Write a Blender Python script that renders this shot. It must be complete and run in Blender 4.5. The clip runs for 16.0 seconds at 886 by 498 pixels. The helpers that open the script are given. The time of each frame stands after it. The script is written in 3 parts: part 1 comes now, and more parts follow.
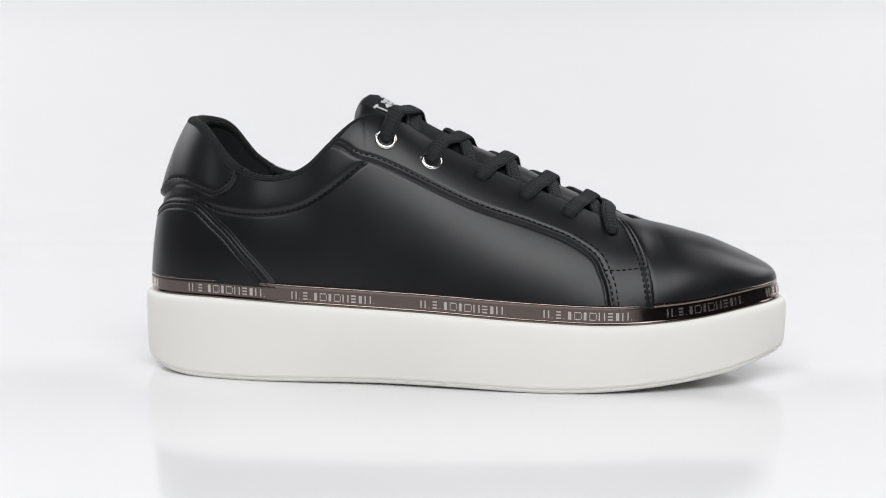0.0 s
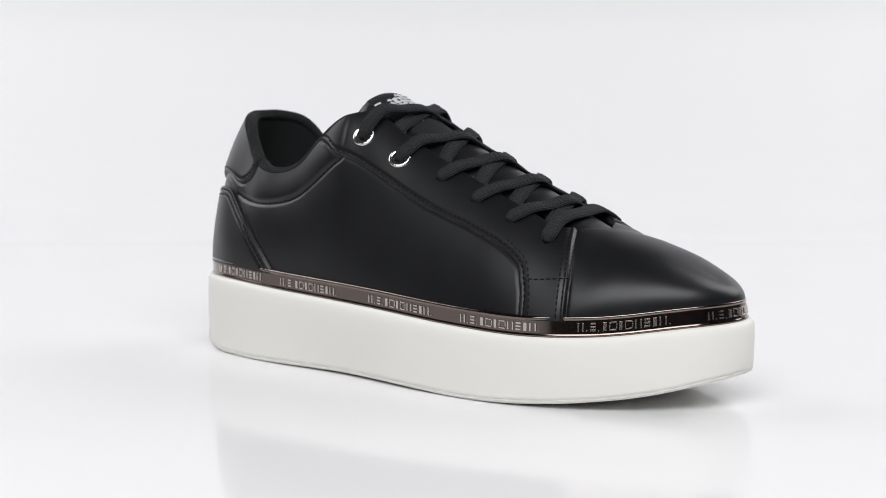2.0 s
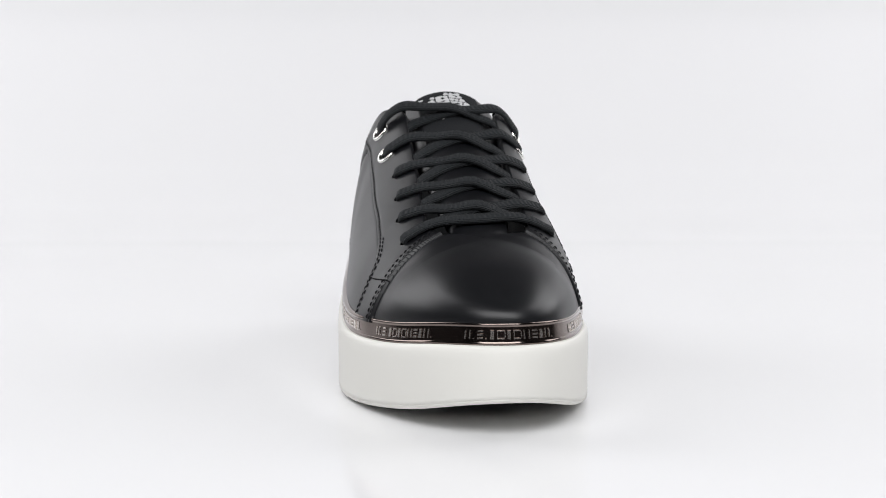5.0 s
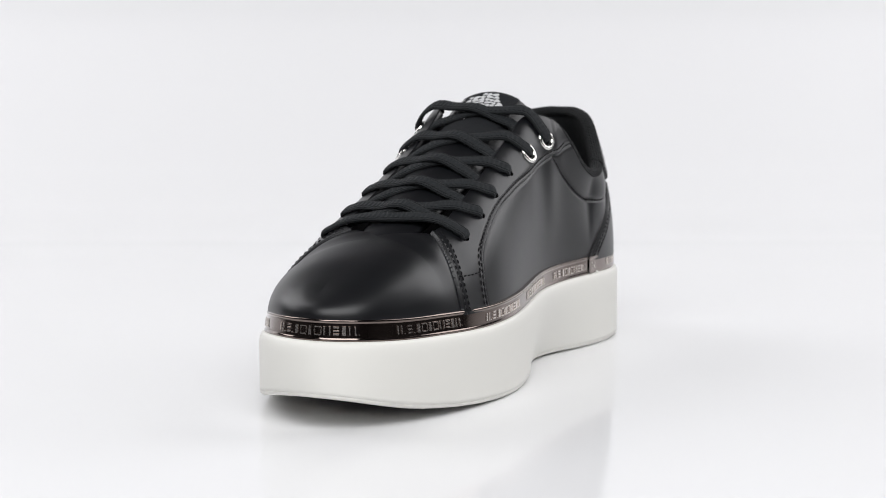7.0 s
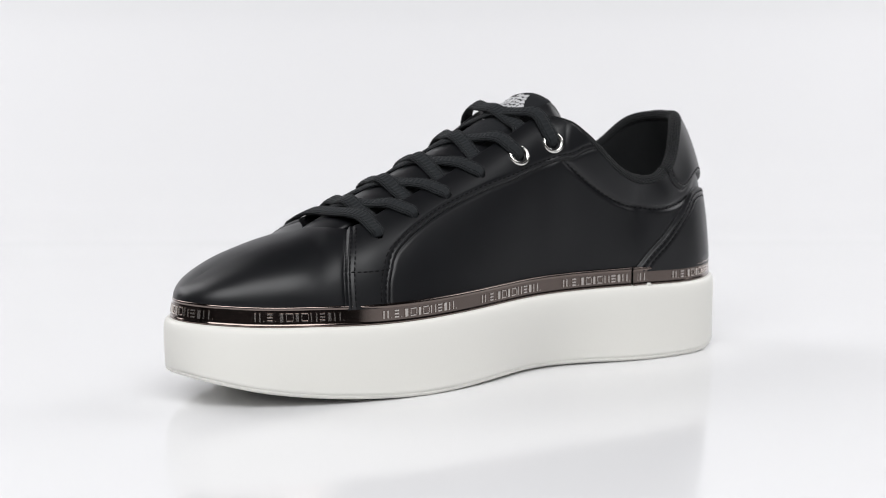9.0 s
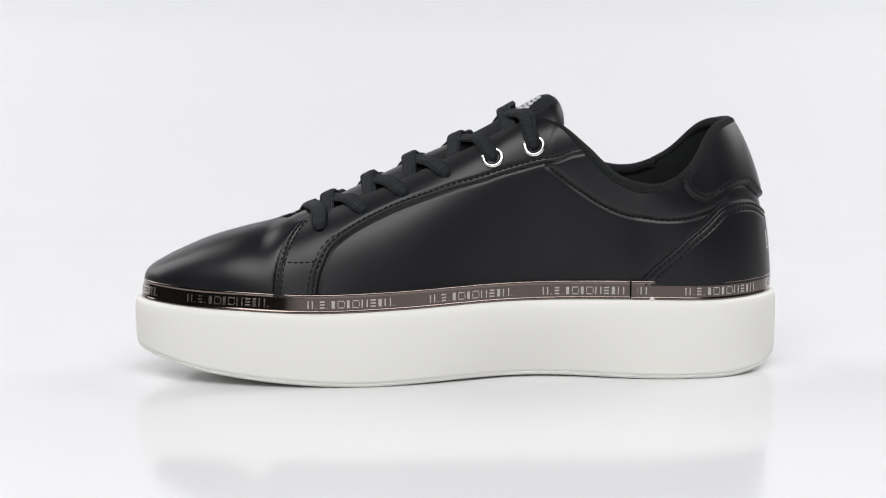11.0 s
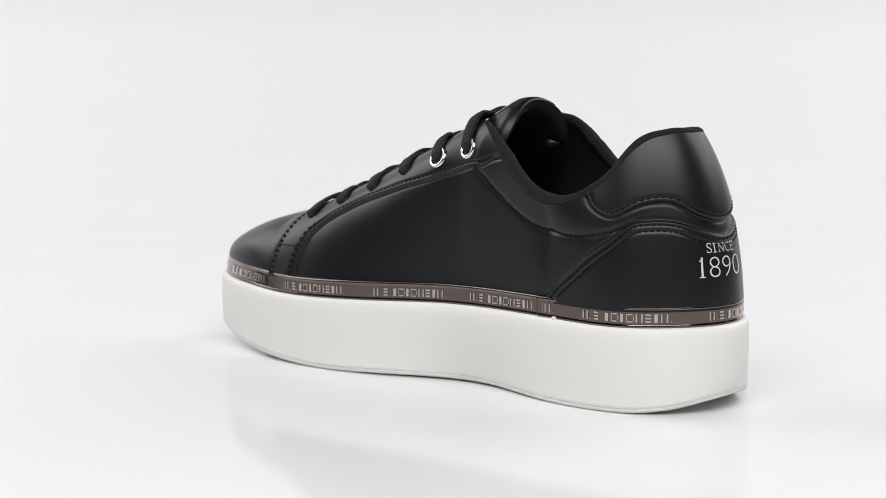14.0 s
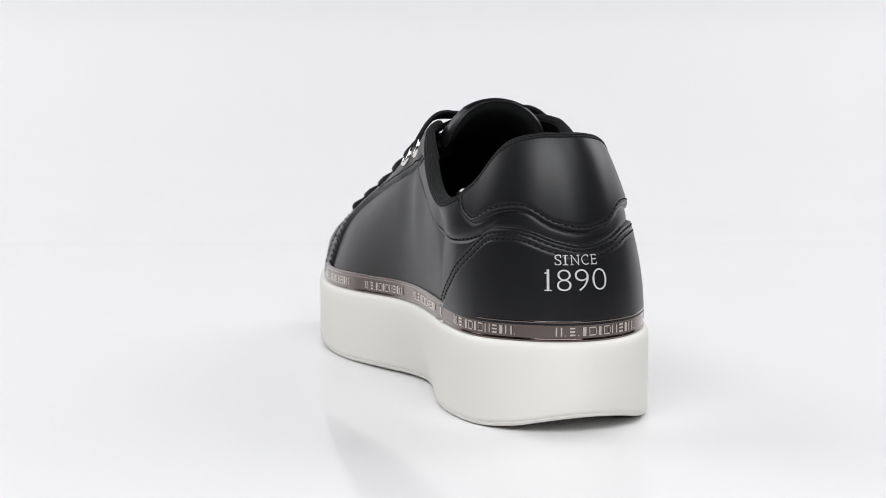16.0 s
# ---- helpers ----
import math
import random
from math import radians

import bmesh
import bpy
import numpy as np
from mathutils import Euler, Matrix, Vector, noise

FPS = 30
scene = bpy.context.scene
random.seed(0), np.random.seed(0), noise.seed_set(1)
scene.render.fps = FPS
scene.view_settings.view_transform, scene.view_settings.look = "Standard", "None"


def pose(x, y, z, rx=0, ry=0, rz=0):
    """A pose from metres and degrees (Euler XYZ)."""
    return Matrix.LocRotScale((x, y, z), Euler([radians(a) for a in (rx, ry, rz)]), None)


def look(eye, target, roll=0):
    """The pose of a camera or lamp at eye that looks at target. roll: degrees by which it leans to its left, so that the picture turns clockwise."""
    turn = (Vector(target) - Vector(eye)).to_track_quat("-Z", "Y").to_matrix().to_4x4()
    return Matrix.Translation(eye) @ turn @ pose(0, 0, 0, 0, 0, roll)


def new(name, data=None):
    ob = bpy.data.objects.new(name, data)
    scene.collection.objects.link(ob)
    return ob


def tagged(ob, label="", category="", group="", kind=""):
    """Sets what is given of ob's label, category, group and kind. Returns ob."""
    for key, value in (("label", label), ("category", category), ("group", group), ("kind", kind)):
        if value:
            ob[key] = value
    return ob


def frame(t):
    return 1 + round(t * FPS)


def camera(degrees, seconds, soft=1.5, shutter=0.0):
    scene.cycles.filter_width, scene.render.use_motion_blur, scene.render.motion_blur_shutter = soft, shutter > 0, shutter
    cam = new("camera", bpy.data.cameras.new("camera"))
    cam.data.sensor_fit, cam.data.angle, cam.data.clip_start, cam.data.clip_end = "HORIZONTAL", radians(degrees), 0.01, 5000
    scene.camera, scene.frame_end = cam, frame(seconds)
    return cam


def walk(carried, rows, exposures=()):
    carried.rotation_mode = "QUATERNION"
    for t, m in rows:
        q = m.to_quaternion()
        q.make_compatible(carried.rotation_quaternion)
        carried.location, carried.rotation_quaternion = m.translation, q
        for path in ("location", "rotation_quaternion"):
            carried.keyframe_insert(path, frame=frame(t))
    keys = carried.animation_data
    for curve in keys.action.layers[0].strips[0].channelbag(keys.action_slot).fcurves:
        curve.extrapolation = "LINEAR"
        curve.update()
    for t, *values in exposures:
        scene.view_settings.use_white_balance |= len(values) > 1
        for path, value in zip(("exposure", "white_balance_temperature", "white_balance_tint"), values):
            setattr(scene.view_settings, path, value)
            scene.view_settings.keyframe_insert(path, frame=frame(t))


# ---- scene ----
cam = camera(27.86, 16.0, soft=0.6)
CAM_AT = pose(-0.00735, -0.7735, 0.14835, 82.9023, 0, 0) @ pose(0, 0, 0, 0, 0, -0.0762)
walk(cam, [(0, CAM_AT), (16, CAM_AT)])
cam.data.dof.use_dof, cam.data.dof.focus_distance, cam.data.dof.aperture_fstop = True, 0.68, 22.0

# ---- light: unseen softboxes, set by the sheen on the leather, among dark flats ----
world = bpy.data.worlds.new("studio")
scene.world = world
world.use_nodes = True
world.node_tree.nodes["Background"].inputs[0].default_value = (0.9, 0.93, 1.0, 1)
world.node_tree.nodes["Background"].inputs[1].default_value = 0.35
scene.view_settings.exposure = 0.0


def softbox(name, eye, target, sx, sy, watts, colour=(1, 1, 1)):
    d = bpy.data.lights.new(name, "AREA")
    d.shape, d.size, d.size_y, d.energy, d.color = "RECTANGLE", sx, sy, watts, colour
    ob = new(name, d)
    ob.matrix_world = look(eye, target)
    return ob


softbox("softbox_front", (0, -1.27, 1.42), (0, 0.05, 0.0), 2.1, 1.1, 38, (0.985, 0.99, 1))
softbox("softbox_left", (-1.35, 0.9, 1.15), (0, 0.7, 0.15), 1.4, 1.3, 18, (0.985, 0.98, 1))
softbox("softbox_right", (1.35, 0.9, 1.15), (0, 0.7, 0.15), 1.4, 1.3, 18, (0.985, 0.98, 1))


# ---- materials ----
def material(name, colour, rough=0.5, metal=0.0, spec=0.5, grain=0.0, grain_scale=900.0, mottle=0.06, mottle_scale=40.0, rough_var=0.06, coat=0.0):
    m = bpy.data.materials.new(name)
    m.use_nodes = True
    n, l = m.node_tree.nodes, m.node_tree.links
    b = n["Principled BSDF"]
    b.inputs["Roughness"].default_value, b.inputs["Metallic"].default_value = rough, metal
    b.inputs["Specular IOR Level"].default_value, b.inputs["Coat Weight"].default_value = spec, coat
    b.inputs["Coat Roughness"].default_value = 0.25
    tc = n.new("ShaderNodeTexCoord")
    big = n.new("ShaderNodeTexNoise")
    big.inputs["Scale"].default_value, big.inputs["Detail"].default_value = mottle_scale, 5
    l.new(tc.outputs["Object"], big.inputs["Vector"])
    ramp = n.new("ShaderNodeMix")
    ramp.data_type = "RGBA"
    ramp.inputs[6].default_value = (*[c * (1 - mottle) for c in colour], 1)
    ramp.inputs[7].default_value = (*[min(1, c * (1 + mottle)) for c in colour], 1)
    l.new(big.outputs["Fac"], ramp.inputs[0])
    l.new(ramp.outputs[2], b.inputs["Base Color"])
    mr = n.new("ShaderNodeMapRange")
    mr.inputs[3].default_value, mr.inputs[4].default_value = max(0.02, rough - rough_var), rough + rough_var
    l.new(big.outputs["Fac"], mr.inputs[0])
    l.new(mr.outputs[0], b.inputs["Roughness"])
    if grain:
        fine = n.new("ShaderNodeTexNoise")
        fine.inputs["Scale"].default_value, fine.inputs["Detail"].default_value = grain_scale, 3
        l.new(tc.outputs["Object"], fine.inputs["Vector"])
        bump = n.new("ShaderNodeBump")
        bump.inputs["Strength"].default_value, bump.inputs["Distance"].default_value = grain, 0.0004
        l.new(fine.outputs["Fac"], bump.inputs["Height"])
        l.new(bump.outputs[0], b.inputs["Normal"])
    return m


def woven(name, colour, along, across, strength=0.6, rough=0.75):
    """Cloth whose threads follow the UV map: along and across threads per unit."""
    m = material(name, colour, rough, spec=0.35, mottle=0.25, mottle_scale=300)
    n, l = m.node_tree.nodes, m.node_tree.links
    uv = n.new("ShaderNodeUVMap")
    mp = n.new("ShaderNodeMapping")
    mp.inputs["Scale"].default_value = (along, across, 1)
    l.new(uv.outputs[0], mp.inputs[0])
    w1, w2 = n.new("ShaderNodeTexWave"), n.new("ShaderNodeTexWave")
    w1.bands_direction, w2.bands_direction = "DIAGONAL", "Y"
    w1.inputs["Scale"].default_value = w2.inputs["Scale"].default_value = 0.32
    w1.inputs["Distortion"].default_value = 0.6
    add = n.new("ShaderNodeMath")
    add.operation = "MULTIPLY_ADD"
    add.inputs[1].default_value = 0.45
    l.new(mp.outputs[0], w1.inputs[0]), l.new(mp.outputs[0], w2.inputs[0])
    l.new(w1.outputs["Fac"], add.inputs[0]), l.new(w2.outputs["Fac"], add.inputs[2])
    bump = n.new("ShaderNodeBump")
    bump.inputs["Strength"].default_value, bump.inputs["Distance"].default_value = strength, 0.0006
    l.new(add.outputs[0], bump.inputs["Height"])
    l.new(bump.outputs[0], n["Principled BSDF"].inputs["Normal"])
    return m


LEATHER = material("black_leather", (0.0058, 0.0061, 0.0075), 0.36, spec=0.42, grain=0.05, grain_scale=1400, mottle=0.15, mottle_scale=60, rough_var=0.03)
THREAD = material("black_thread", (0.005, 0.005, 0.006), 0.8, spec=0.25, grain=0.4, grain_scale=3000)
LINING = material("black_knit", (0.014, 0.015, 0.016), 0.9, spec=0.25, grain=0.9, grain_scale=1300)
LACE = woven("lace_weave", (0.0095, 0.0115, 0.0135), 95, 3, 0.9, 0.8)
BINDING = woven("binding_knit", (0.011, 0.012, 0.013), 110, 4, 1.0, 0.85)
RUBBER = material("white_rubber", (0.84, 0.83, 0.785), 0.5, spec=0.4, grain=0.06, grain_scale=700, mottle=0.015, mottle_scale=25)
OUTSOLE = material("outsole_rubber", (0.82, 0.81, 0.765), 0.6, spec=0.35, grain=0.3, grain_scale=500, mottle=0.04)
GUNMETAL = material("gunmetal", (0.19, 0.155, 0.140), 0.12, metal=1.0, mottle=0.10, mottle_scale=45, rough_var=0.05)
SILVER = material("silver", (0.80, 0.79, 0.76), 0.16, metal=1.0, mottle=0.05, mottle_scale=90)
PRINT = material("silver_print", (0.62, 0.62, 0.63), 0.4, spec=0.5, mottle=0.12, mottle_scale=500)
HOLE_SHADE = material("hole_shade", (0.004, 0.004, 0.004), 0.9, spec=0.1)
GLUE = material("glue", (0.75, 0.74, 0.70), 0.3)
WHITE = material("white_acrylic", (0.84, 0.84, 0.85), 0.10, spec=0.22, mottle=0.008, mottle_scale=3, rough_var=0.02)
FELT = material("tongue_textile", (0.010, 0.011, 0.013), 0.8, spec=0.25, grain=0.4, grain_scale=2200, mottle=0.2, mottle_scale=200)
BARS = material("bright_gunmetal", (0.74, 0.69, 0.65), 0.24, metal=1.0, mottle=0.1, mottle_scale=300)
DIM = material("dark_flat_paint", (0.045, 0.042, 0.042), 0.9, spec=0.2)


# ---- the last: plan outline, feather line and upper surface, in millimetres, x from heel to toe ----
PLAN = [(276.8, -5.3), (271.7, 18.0), (237.7, 34.4), (180.0, 46.8), (118.0, 27.5), (67.0, 35.5), (29.5, 36.4), (10.0, 24.4),
        (-2.9, 5.4), (3.3, -21.4), (30.1, -39.8), (83.2, -44.8), (146.4, -51.8), (197.9, -55.1), (230.7, -43.8), (260.2, -27.6)]
LATERAL, MEDIAL = -1, 1


def bspline(ctrl, n):
    """Closed uniform cubic B-spline."""
    c = np.array(ctrl, float)
    u = np.arange(n) / n * len(c)
    i = np.floor(u).astype(int)
    t = (u - i)[:, None]
    g = lambda k: c[(i + k) % len(c)]
    return ((1 - t) ** 3 * g(-1) + (3 * t ** 3 - 6 * t ** 2 + 4) * g(0) + (-3 * t ** 3 + 3 * t ** 2 + 3 * t + 1) * g(1) + t ** 3 * g(2)) / 6


def hermite(xk, yk, x):
    """Smooth curve through rows yk at rising xk."""
    xk, yk, x = np.array(xk, float), np.array(yk, float), np.asarray(x, float)
    if yk.ndim == 1:
        yk = yk[:, None]
    h = np.diff(xk)[:, None]
    d = np.diff(yk, axis=0) / h
    m = np.empty_like(yk)
    m[1:-1] = (d[:-1] * h[1:] + d[1:] * h[:-1]) / (h[1:] + h[:-1])
    m[0], m[-1] = d[0], d[-1]
    i = np.clip(np.searchsorted(xk, x) - 1, 0, len(xk) - 2)
    t = ((x - xk[i]) / (xk[i + 1] - xk[i]))[..., None]
    k = (xk[i + 1] - xk[i])[..., None]
    return (2 * t ** 3 - 3 * t ** 2 + 1) * yk[i] + (t ** 3 - 2 * t ** 2 + t) * k * m[i] + (3 * t ** 2 - 2 * t ** 3) * yk[i + 1] + (t ** 3 - t ** 2) * k * m[i + 1]


def ring_setup():
    p = bspline(PLAN, 4000)
    if np.sum(p[:, 0] * np.roll(p[:, 1], -1) - np.roll(p[:, 0], -1) * p[:, 1]) < 0:
        p = p[::-1]
    p = np.roll(p, -int(np.argmin(p[:, 0])), 0)          # from the heel, counter-clockwise: lateral side first
    q = np.vstack([p, p[:1]])
    arc = np.concatenate([[0], np.cumsum(np.linalg.norm(np.diff(q, axis=0), axis=1))])
    k = int(np.argmax(q[:, 0]))
    w = np.where(np.arange(len(q)) <= k, -arc / arc[k], (arc[-1] - arc) / (arc[-1] - arc[k]))
    return q, arc, w, k


RING, ARC, RW, TOE = ring_setup()


def plan(w, out=0.0):
    """The outline at w (0 heel, -1 lateral to toe, +1 medial to toe), moved outwards by out; and its outward normal."""
    w = (np.asarray(w, float) + 1) % 2 - 1
    a = np.where(w <= 0, -w * ARC[TOE], ARC[-1] - w * (ARC[-1] - ARC[TOE]))
    f = lambda s: np.stack([np.interp(s % ARC[-1], ARC, RING[:, k]) for k in (0, 1)], -1)
    t = f(a + 1.5) - f(a - 1.5)
    n = np.stack([t[..., 1], -t[..., 0]], -1)
    n /= np.linalg.norm(n, axis=-1, keepdims=True)
    return f(a) + n * np.asarray(out)[..., None], n


def w_at(x, side):
    """w where the outline of that side passes x."""
    m = (RW <= 0) if side < 0 else (RW >= 0)
    m[0] = m[-1] = True
    xs, ws = RING[m, 0], np.abs(RW[m])
    o = np.argsort(ws)
    return side * float(np.interp(x, np.maximum.accumulate(xs[o]), ws[o]))


BAND_LAT = [(0, 42), (23, 42.8), (75, 41.3), (126, 39.6), (176, 37), (209, 36), (243, 38), (264, 41), (275, 42)]
BAND_MED = [(0, 42), (23, 41.4), (70, 42.2), (117, 41.9), (164, 39.9), (206, 38.9), (235, 39.8), (263, 41.2), (275, 42)]


def band_top(w):
    """Height of the band's top edge."""
    x = plan(w)[0][..., 0]
    a = hermite(*zip(*BAND_LAT), x)[..., 0]
    b = hermite(*zip(*BAND_MED), x)[..., 0]
    s = np.clip(0.5 + np.sin(np.pi * np.asarray(w)) * 0.9, 0, 1)
    return a + (b - a) * s


# foot of the section (x on the outline): top edge x, y, z; lower handle, its lean; upper handle outwards, downwards
SECTIONS = [
    (0, 19, 0, 106.9, 28, 0.04, 10, 14),
    (6, 22, -8.5, 106.6, 28, 0.04, 9.5, 14),
    (18, 29.5, -17.6, 103.6, 26, 0.02, 7, 14),
    (34, 39.5, -26.2, 91.2, 22, 0.0, 4, 14),
    (50, 52, -33, 84.8, 21, -0.03, 4, 12),
    (64, 64, -34, 84.2, 22, -0.05, 4, 12),
    (78, 76, -34, 88.5, 24, -0.04, 4, 13),
    (92, 88, -32.5, 98.5, 26, -0.02, 6, 14),
    (103, 98, -28, 107, 28, 0.0, 10, 11),
    (113, 107, -21, 109, 29, 0.02, 15, 8),
    (130, 126, -19.5, 100.5, 28, 0.05, 16, 8),
    (160, 157, -19.5, 86, 23, 0.12, 15, 7),
    (190, 187, -20, 73.5, 16, 0.24, 16, 5),
    (207, 204, -19, 67, 12, 0.35, 15, 4.5),
    (218, 211, -9, 67.3, 12, 0.3, 22, 3),
    (226, 215, 0, 66.3, 14, 0.12, 30, 0),
    (240, 227, 0, 63.5, 14, 0.02, 25, 0),
    (255, 243, 0, 59.2, 12.5, 0.0, 19, 0),
    (266, 254, 0, 54.8, 9.5, 0.0, 13, 0),
    (276, 261, 0, 51.4, 6.5, 0.0, 7, 0),
]
MID = -1.2           # the plane of symmetry of the upper
HEEL_SHIFT = 4.6     # the heel's centre lies this far to the medial side of it
MEDIAL_DROP = 4.0    # the collar sits lower on the medial side
LATERAL_RISE = 2.4   # the eyestay's back corner stands higher on the lateral side


def rows_of_w():
    wk, vk = [], []
    for side in (1, -1):
        for r in SECTIONS:
            x, y, z = r[1], r[2] * -side + MID + HEEL_SHIFT * max(0.0, 1 - r[0] / 95), r[3]
            if side > 0 and 15 < r[0] < 100:
                z -= MEDIAL_DROP * math.sin(math.pi * (r[0] - 15) / 85)
            if side < 0 and 0 < r[0] < 30:                    # squarer at the lateral rear
                x, y = x - 2.0, y - 1.3
            if side < 0 and 80 < r[0] < 125:
                z += LATERAL_RISE * math.sin(math.pi * (r[0] - 80) / 45)
            w = 0.0 if r[0] == 0 else side * 1.0 if r[0] > 275 else w_at(r[0], side)
            wk.append(w), vk.append((x, y, z, *r[4:]))
    d = dict(zip(wk, vk))
    base = sorted(d)
    wk = [b - 2 for b in base if b > 0.8] + base + [b + 2 for b in base if b < -0.8]
    wk = sorted(set(round(k, 9) for k in wk))
    near = lambda k: min(base, key=lambda b: min(abs(b - k), abs(b - k + 2), abs(b - k - 2)))
    return np.array(wk), np.array([d[near(k)] for k in wk])


WK, VK = rows_of_w()


def smoothed_table():
    """The section rows made fair round the shoe."""
    w = np.linspace(-1, 1, 1601)
    q = hermite(WK, VK, w)[:-1]
    k = np.arange(-80, 81) / 800.0
    cols = []
    for c in range(q.shape[1]):
        g = np.exp(-(k / (0.011 if c < 3 else 0.028)) ** 2)
        g /= g.sum()
        cols.append(sum(a * np.roll(q[:, c], i - 80) for i, a in enumerate(g)))
    out = np.stack(cols, -1)
    return w, np.vstack([out, out[:1]])


TABLE_W, TABLE_Q = smoothed_table()
RIDGE = np.gradient(TABLE_Q[:, 2]) / np.where(np.abs(np.gradient(TABLE_Q[:, 0])) < 1e-4, 1e9, np.gradient(TABLE_Q[:, 0]))


def upper(w, v):
    """Point of the upper at w round the shoe and v (0 feather line, 1 top edge)."""
    w, v = np.broadcast_arrays(np.asarray(w, float), np.asarray(v, float))
    ww = (w + 1) % 2 - 1
    q = np.stack([np.interp(ww, TABLE_W, TABLE_Q[:, c]) for c in range(TABLE_Q.shape[1])], -1)
    f2, n = plan(w, -0.9)
    f = np.concatenate([f2, (band_top(w) - 2.0)[..., None]], -1)
    t = q[..., :3]
    up = np.array([0, 0, 1.0])
    p1 = f + q[..., 3:4] * (up - q[..., 4:5] * np.concatenate([n, 0 * n[..., :1]], -1))
    o = np.concatenate([(f - t)[..., :2], 0 * n[..., :1]], -1)
    o /= np.maximum(np.linalg.norm(o, axis=-1, keepdims=True), 1e-6)
    p2 = t + o * q[..., 5:6] - up * q[..., 6:7]
    on = np.clip((np.abs(ww) - 0.765) / 0.03, 0, 1)
    p2[..., 2] += on * np.clip(np.interp(np.clip(ww, -0.96, 0.96), TABLE_W, RIDGE), -0.8, 0) * o[..., 0] * q[..., 5]
    v = v[..., None]
    return (1 - v) ** 3 * f + 3 * v * (1 - v) ** 2 * p1 + 3 * v * v * (1 - v) * p2 + v ** 3 * t


def upper_normal(w, v):
    e = 0.004
    w, v = np.broadcast_arrays(np.asarray(w, float), np.asarray(v, float))
    a = upper(w + e, v) - upper(w - e, v)
    b = upper(w, np.minimum(v + e, 1)) - upper(w, np.maximum(v - e, 0))
    n = np.cross(b, a)
    return n / np.maximum(np.linalg.norm(n, axis=-1, keepdims=True), 1e-9)


# ---- meshes ----
AXIS = 136.64        # the turntable's axis, along the shoe, mm


def local(p):
    """Shoe millimetres to metres about the turntable's axis."""
    p = np.asarray(p, float)
    return np.stack([(p[..., 0] - AXIS) / 1000, p[..., 1] / 1000, p[..., 2] / 1000], -1)


def mesh_object(name, verts, faces, mat, parent=None, label="", smooth=True, uv=None, normals=None, kind=""):
    me = bpy.data.meshes.new(name)
    me.from_pydata([tuple(v) for v in verts], [], [tuple(int(i) for i in f) for f in faces])
    if uv is not None:
        layer = me.uv_layers.new(name="UVMap")
        loops = np.empty(len(me.loops), int)
        me.loops.foreach_get("vertex_index", loops)
        layer.data.foreach_set("uv", np.asarray(uv, np.float32)[loops].ravel())
    me.materials.append(mat)
    me.polygons.foreach_set("use_smooth", [smooth] * len(me.polygons))
    me.update()
    if normals is not None:
        me.normals_split_custom_set_from_vertices([tuple(n) for n in normals])
    ob = new(name, me)
    ob.parent = parent
    return tagged(ob, label=label, kind=kind)


def grid_faces(nu, nv, close_u=False, close_v=False, flip=False):
    i, j = np.meshgrid(np.arange(nu if close_u else nu - 1), np.arange(nv if close_v else nv - 1), indexing="ij")
    i2, j2 = (i + 1) % nu, (j + 1) % nv
    f = np.stack([i * nv + j, i2 * nv + j, i2 * nv + j2, i * nv + j2], -1).reshape(-1, 4)
    return f[:, ::-1] if flip else f


def smoothstep(x):
    x = np.clip(x, 0, 1)
    return x * x * (3 - 2 * x)


def nearest(p, line):
    """Distance of points p (n, 3) from a dense line (m, 3)."""
    out = np.empty(len(p))
    for k in range(0, len(p), 4000):
        d = p[k:k + 4000, None] - line[None]
        out[k:k + 4000] = np.sqrt((d * d).sum(-1).min(1))
    return out


def inside(w, v, poly):
    """Whether (w, v) lies in a polygon."""
    r = np.zeros(w.shape, bool)
    a = np.array(poly)
    b = np.roll(a, -1, 0)
    for (x0, y0), (x1, y1) in zip(a, b):
        if y0 != y1:
            r ^= ((y0 > v) != (y1 > v)) & (w < (x1 - x0) * (v - y0) / (y1 - y0) + x0)
    return r


def smooth_line(ctrl, n):
    """Points evenly along a smooth curve through (w, v) controls."""
    c = np.array(ctrl, float)
    s = np.concatenate([[0], np.cumsum(np.linalg.norm(np.diff(c * [3.0, 1.0], axis=0), axis=1))])
    return hermite(s, c, np.linspace(0, s[-1], n))


def even(ctrl, step):
    """(w, v) points spaced step mm on the upper along a curve."""
    p = smooth_line(ctrl, 600)
    q = upper(p[:, 0], p[:, 1])
    s = np.concatenate([[0], np.cumsum(np.linalg.norm(np.diff(q, axis=0), axis=1))])
    t = np.arange(0, s[-1], step)
    return np.stack([np.interp(t, s, p[:, 0]), np.interp(t, s, p[:, 1])], -1)


shoe = new("sneaker")
tagged(shoe, "black leather sneaker with white platform sole on glossy white floor", "shoe")

# ---- seams of the upper, as (w, v) for one side ----
EYESTAY_LOW = [(0.352, 1.0), (0.361, 0.92), (0.394, 0.68), (0.43, 0.60), (0.475, 0.59), (0.54, 0.565), (0.612, 0.57), (0.657, 0.545), (0.684, 0.48), (0.699, 0.32), (0.709, -0.02)]
EYESTAY_FRONT = [(0.768, -0.02), (0.767, 0.2), (0.764, 0.4), (0.757, 0.6), (0.744, 0.86), (0.735, 1.0)]
COUNTER = [(0.275, -0.02), (0.262, 0.05), (0.23, 0.23), (0.183, 0.45), (0.144, 0.515), (0.11, 0.475), (0.075, 0.44), (0.04, 0.385), (0.0, 0.355)]
TAB = [(0.198, 1.0), (0.194, 0.88), (0.184, 0.77), (0.156, 0.625), (0.118, 0.58), (0.08, 0.545), (0.04, 0.455), (0.0, 0.425)]
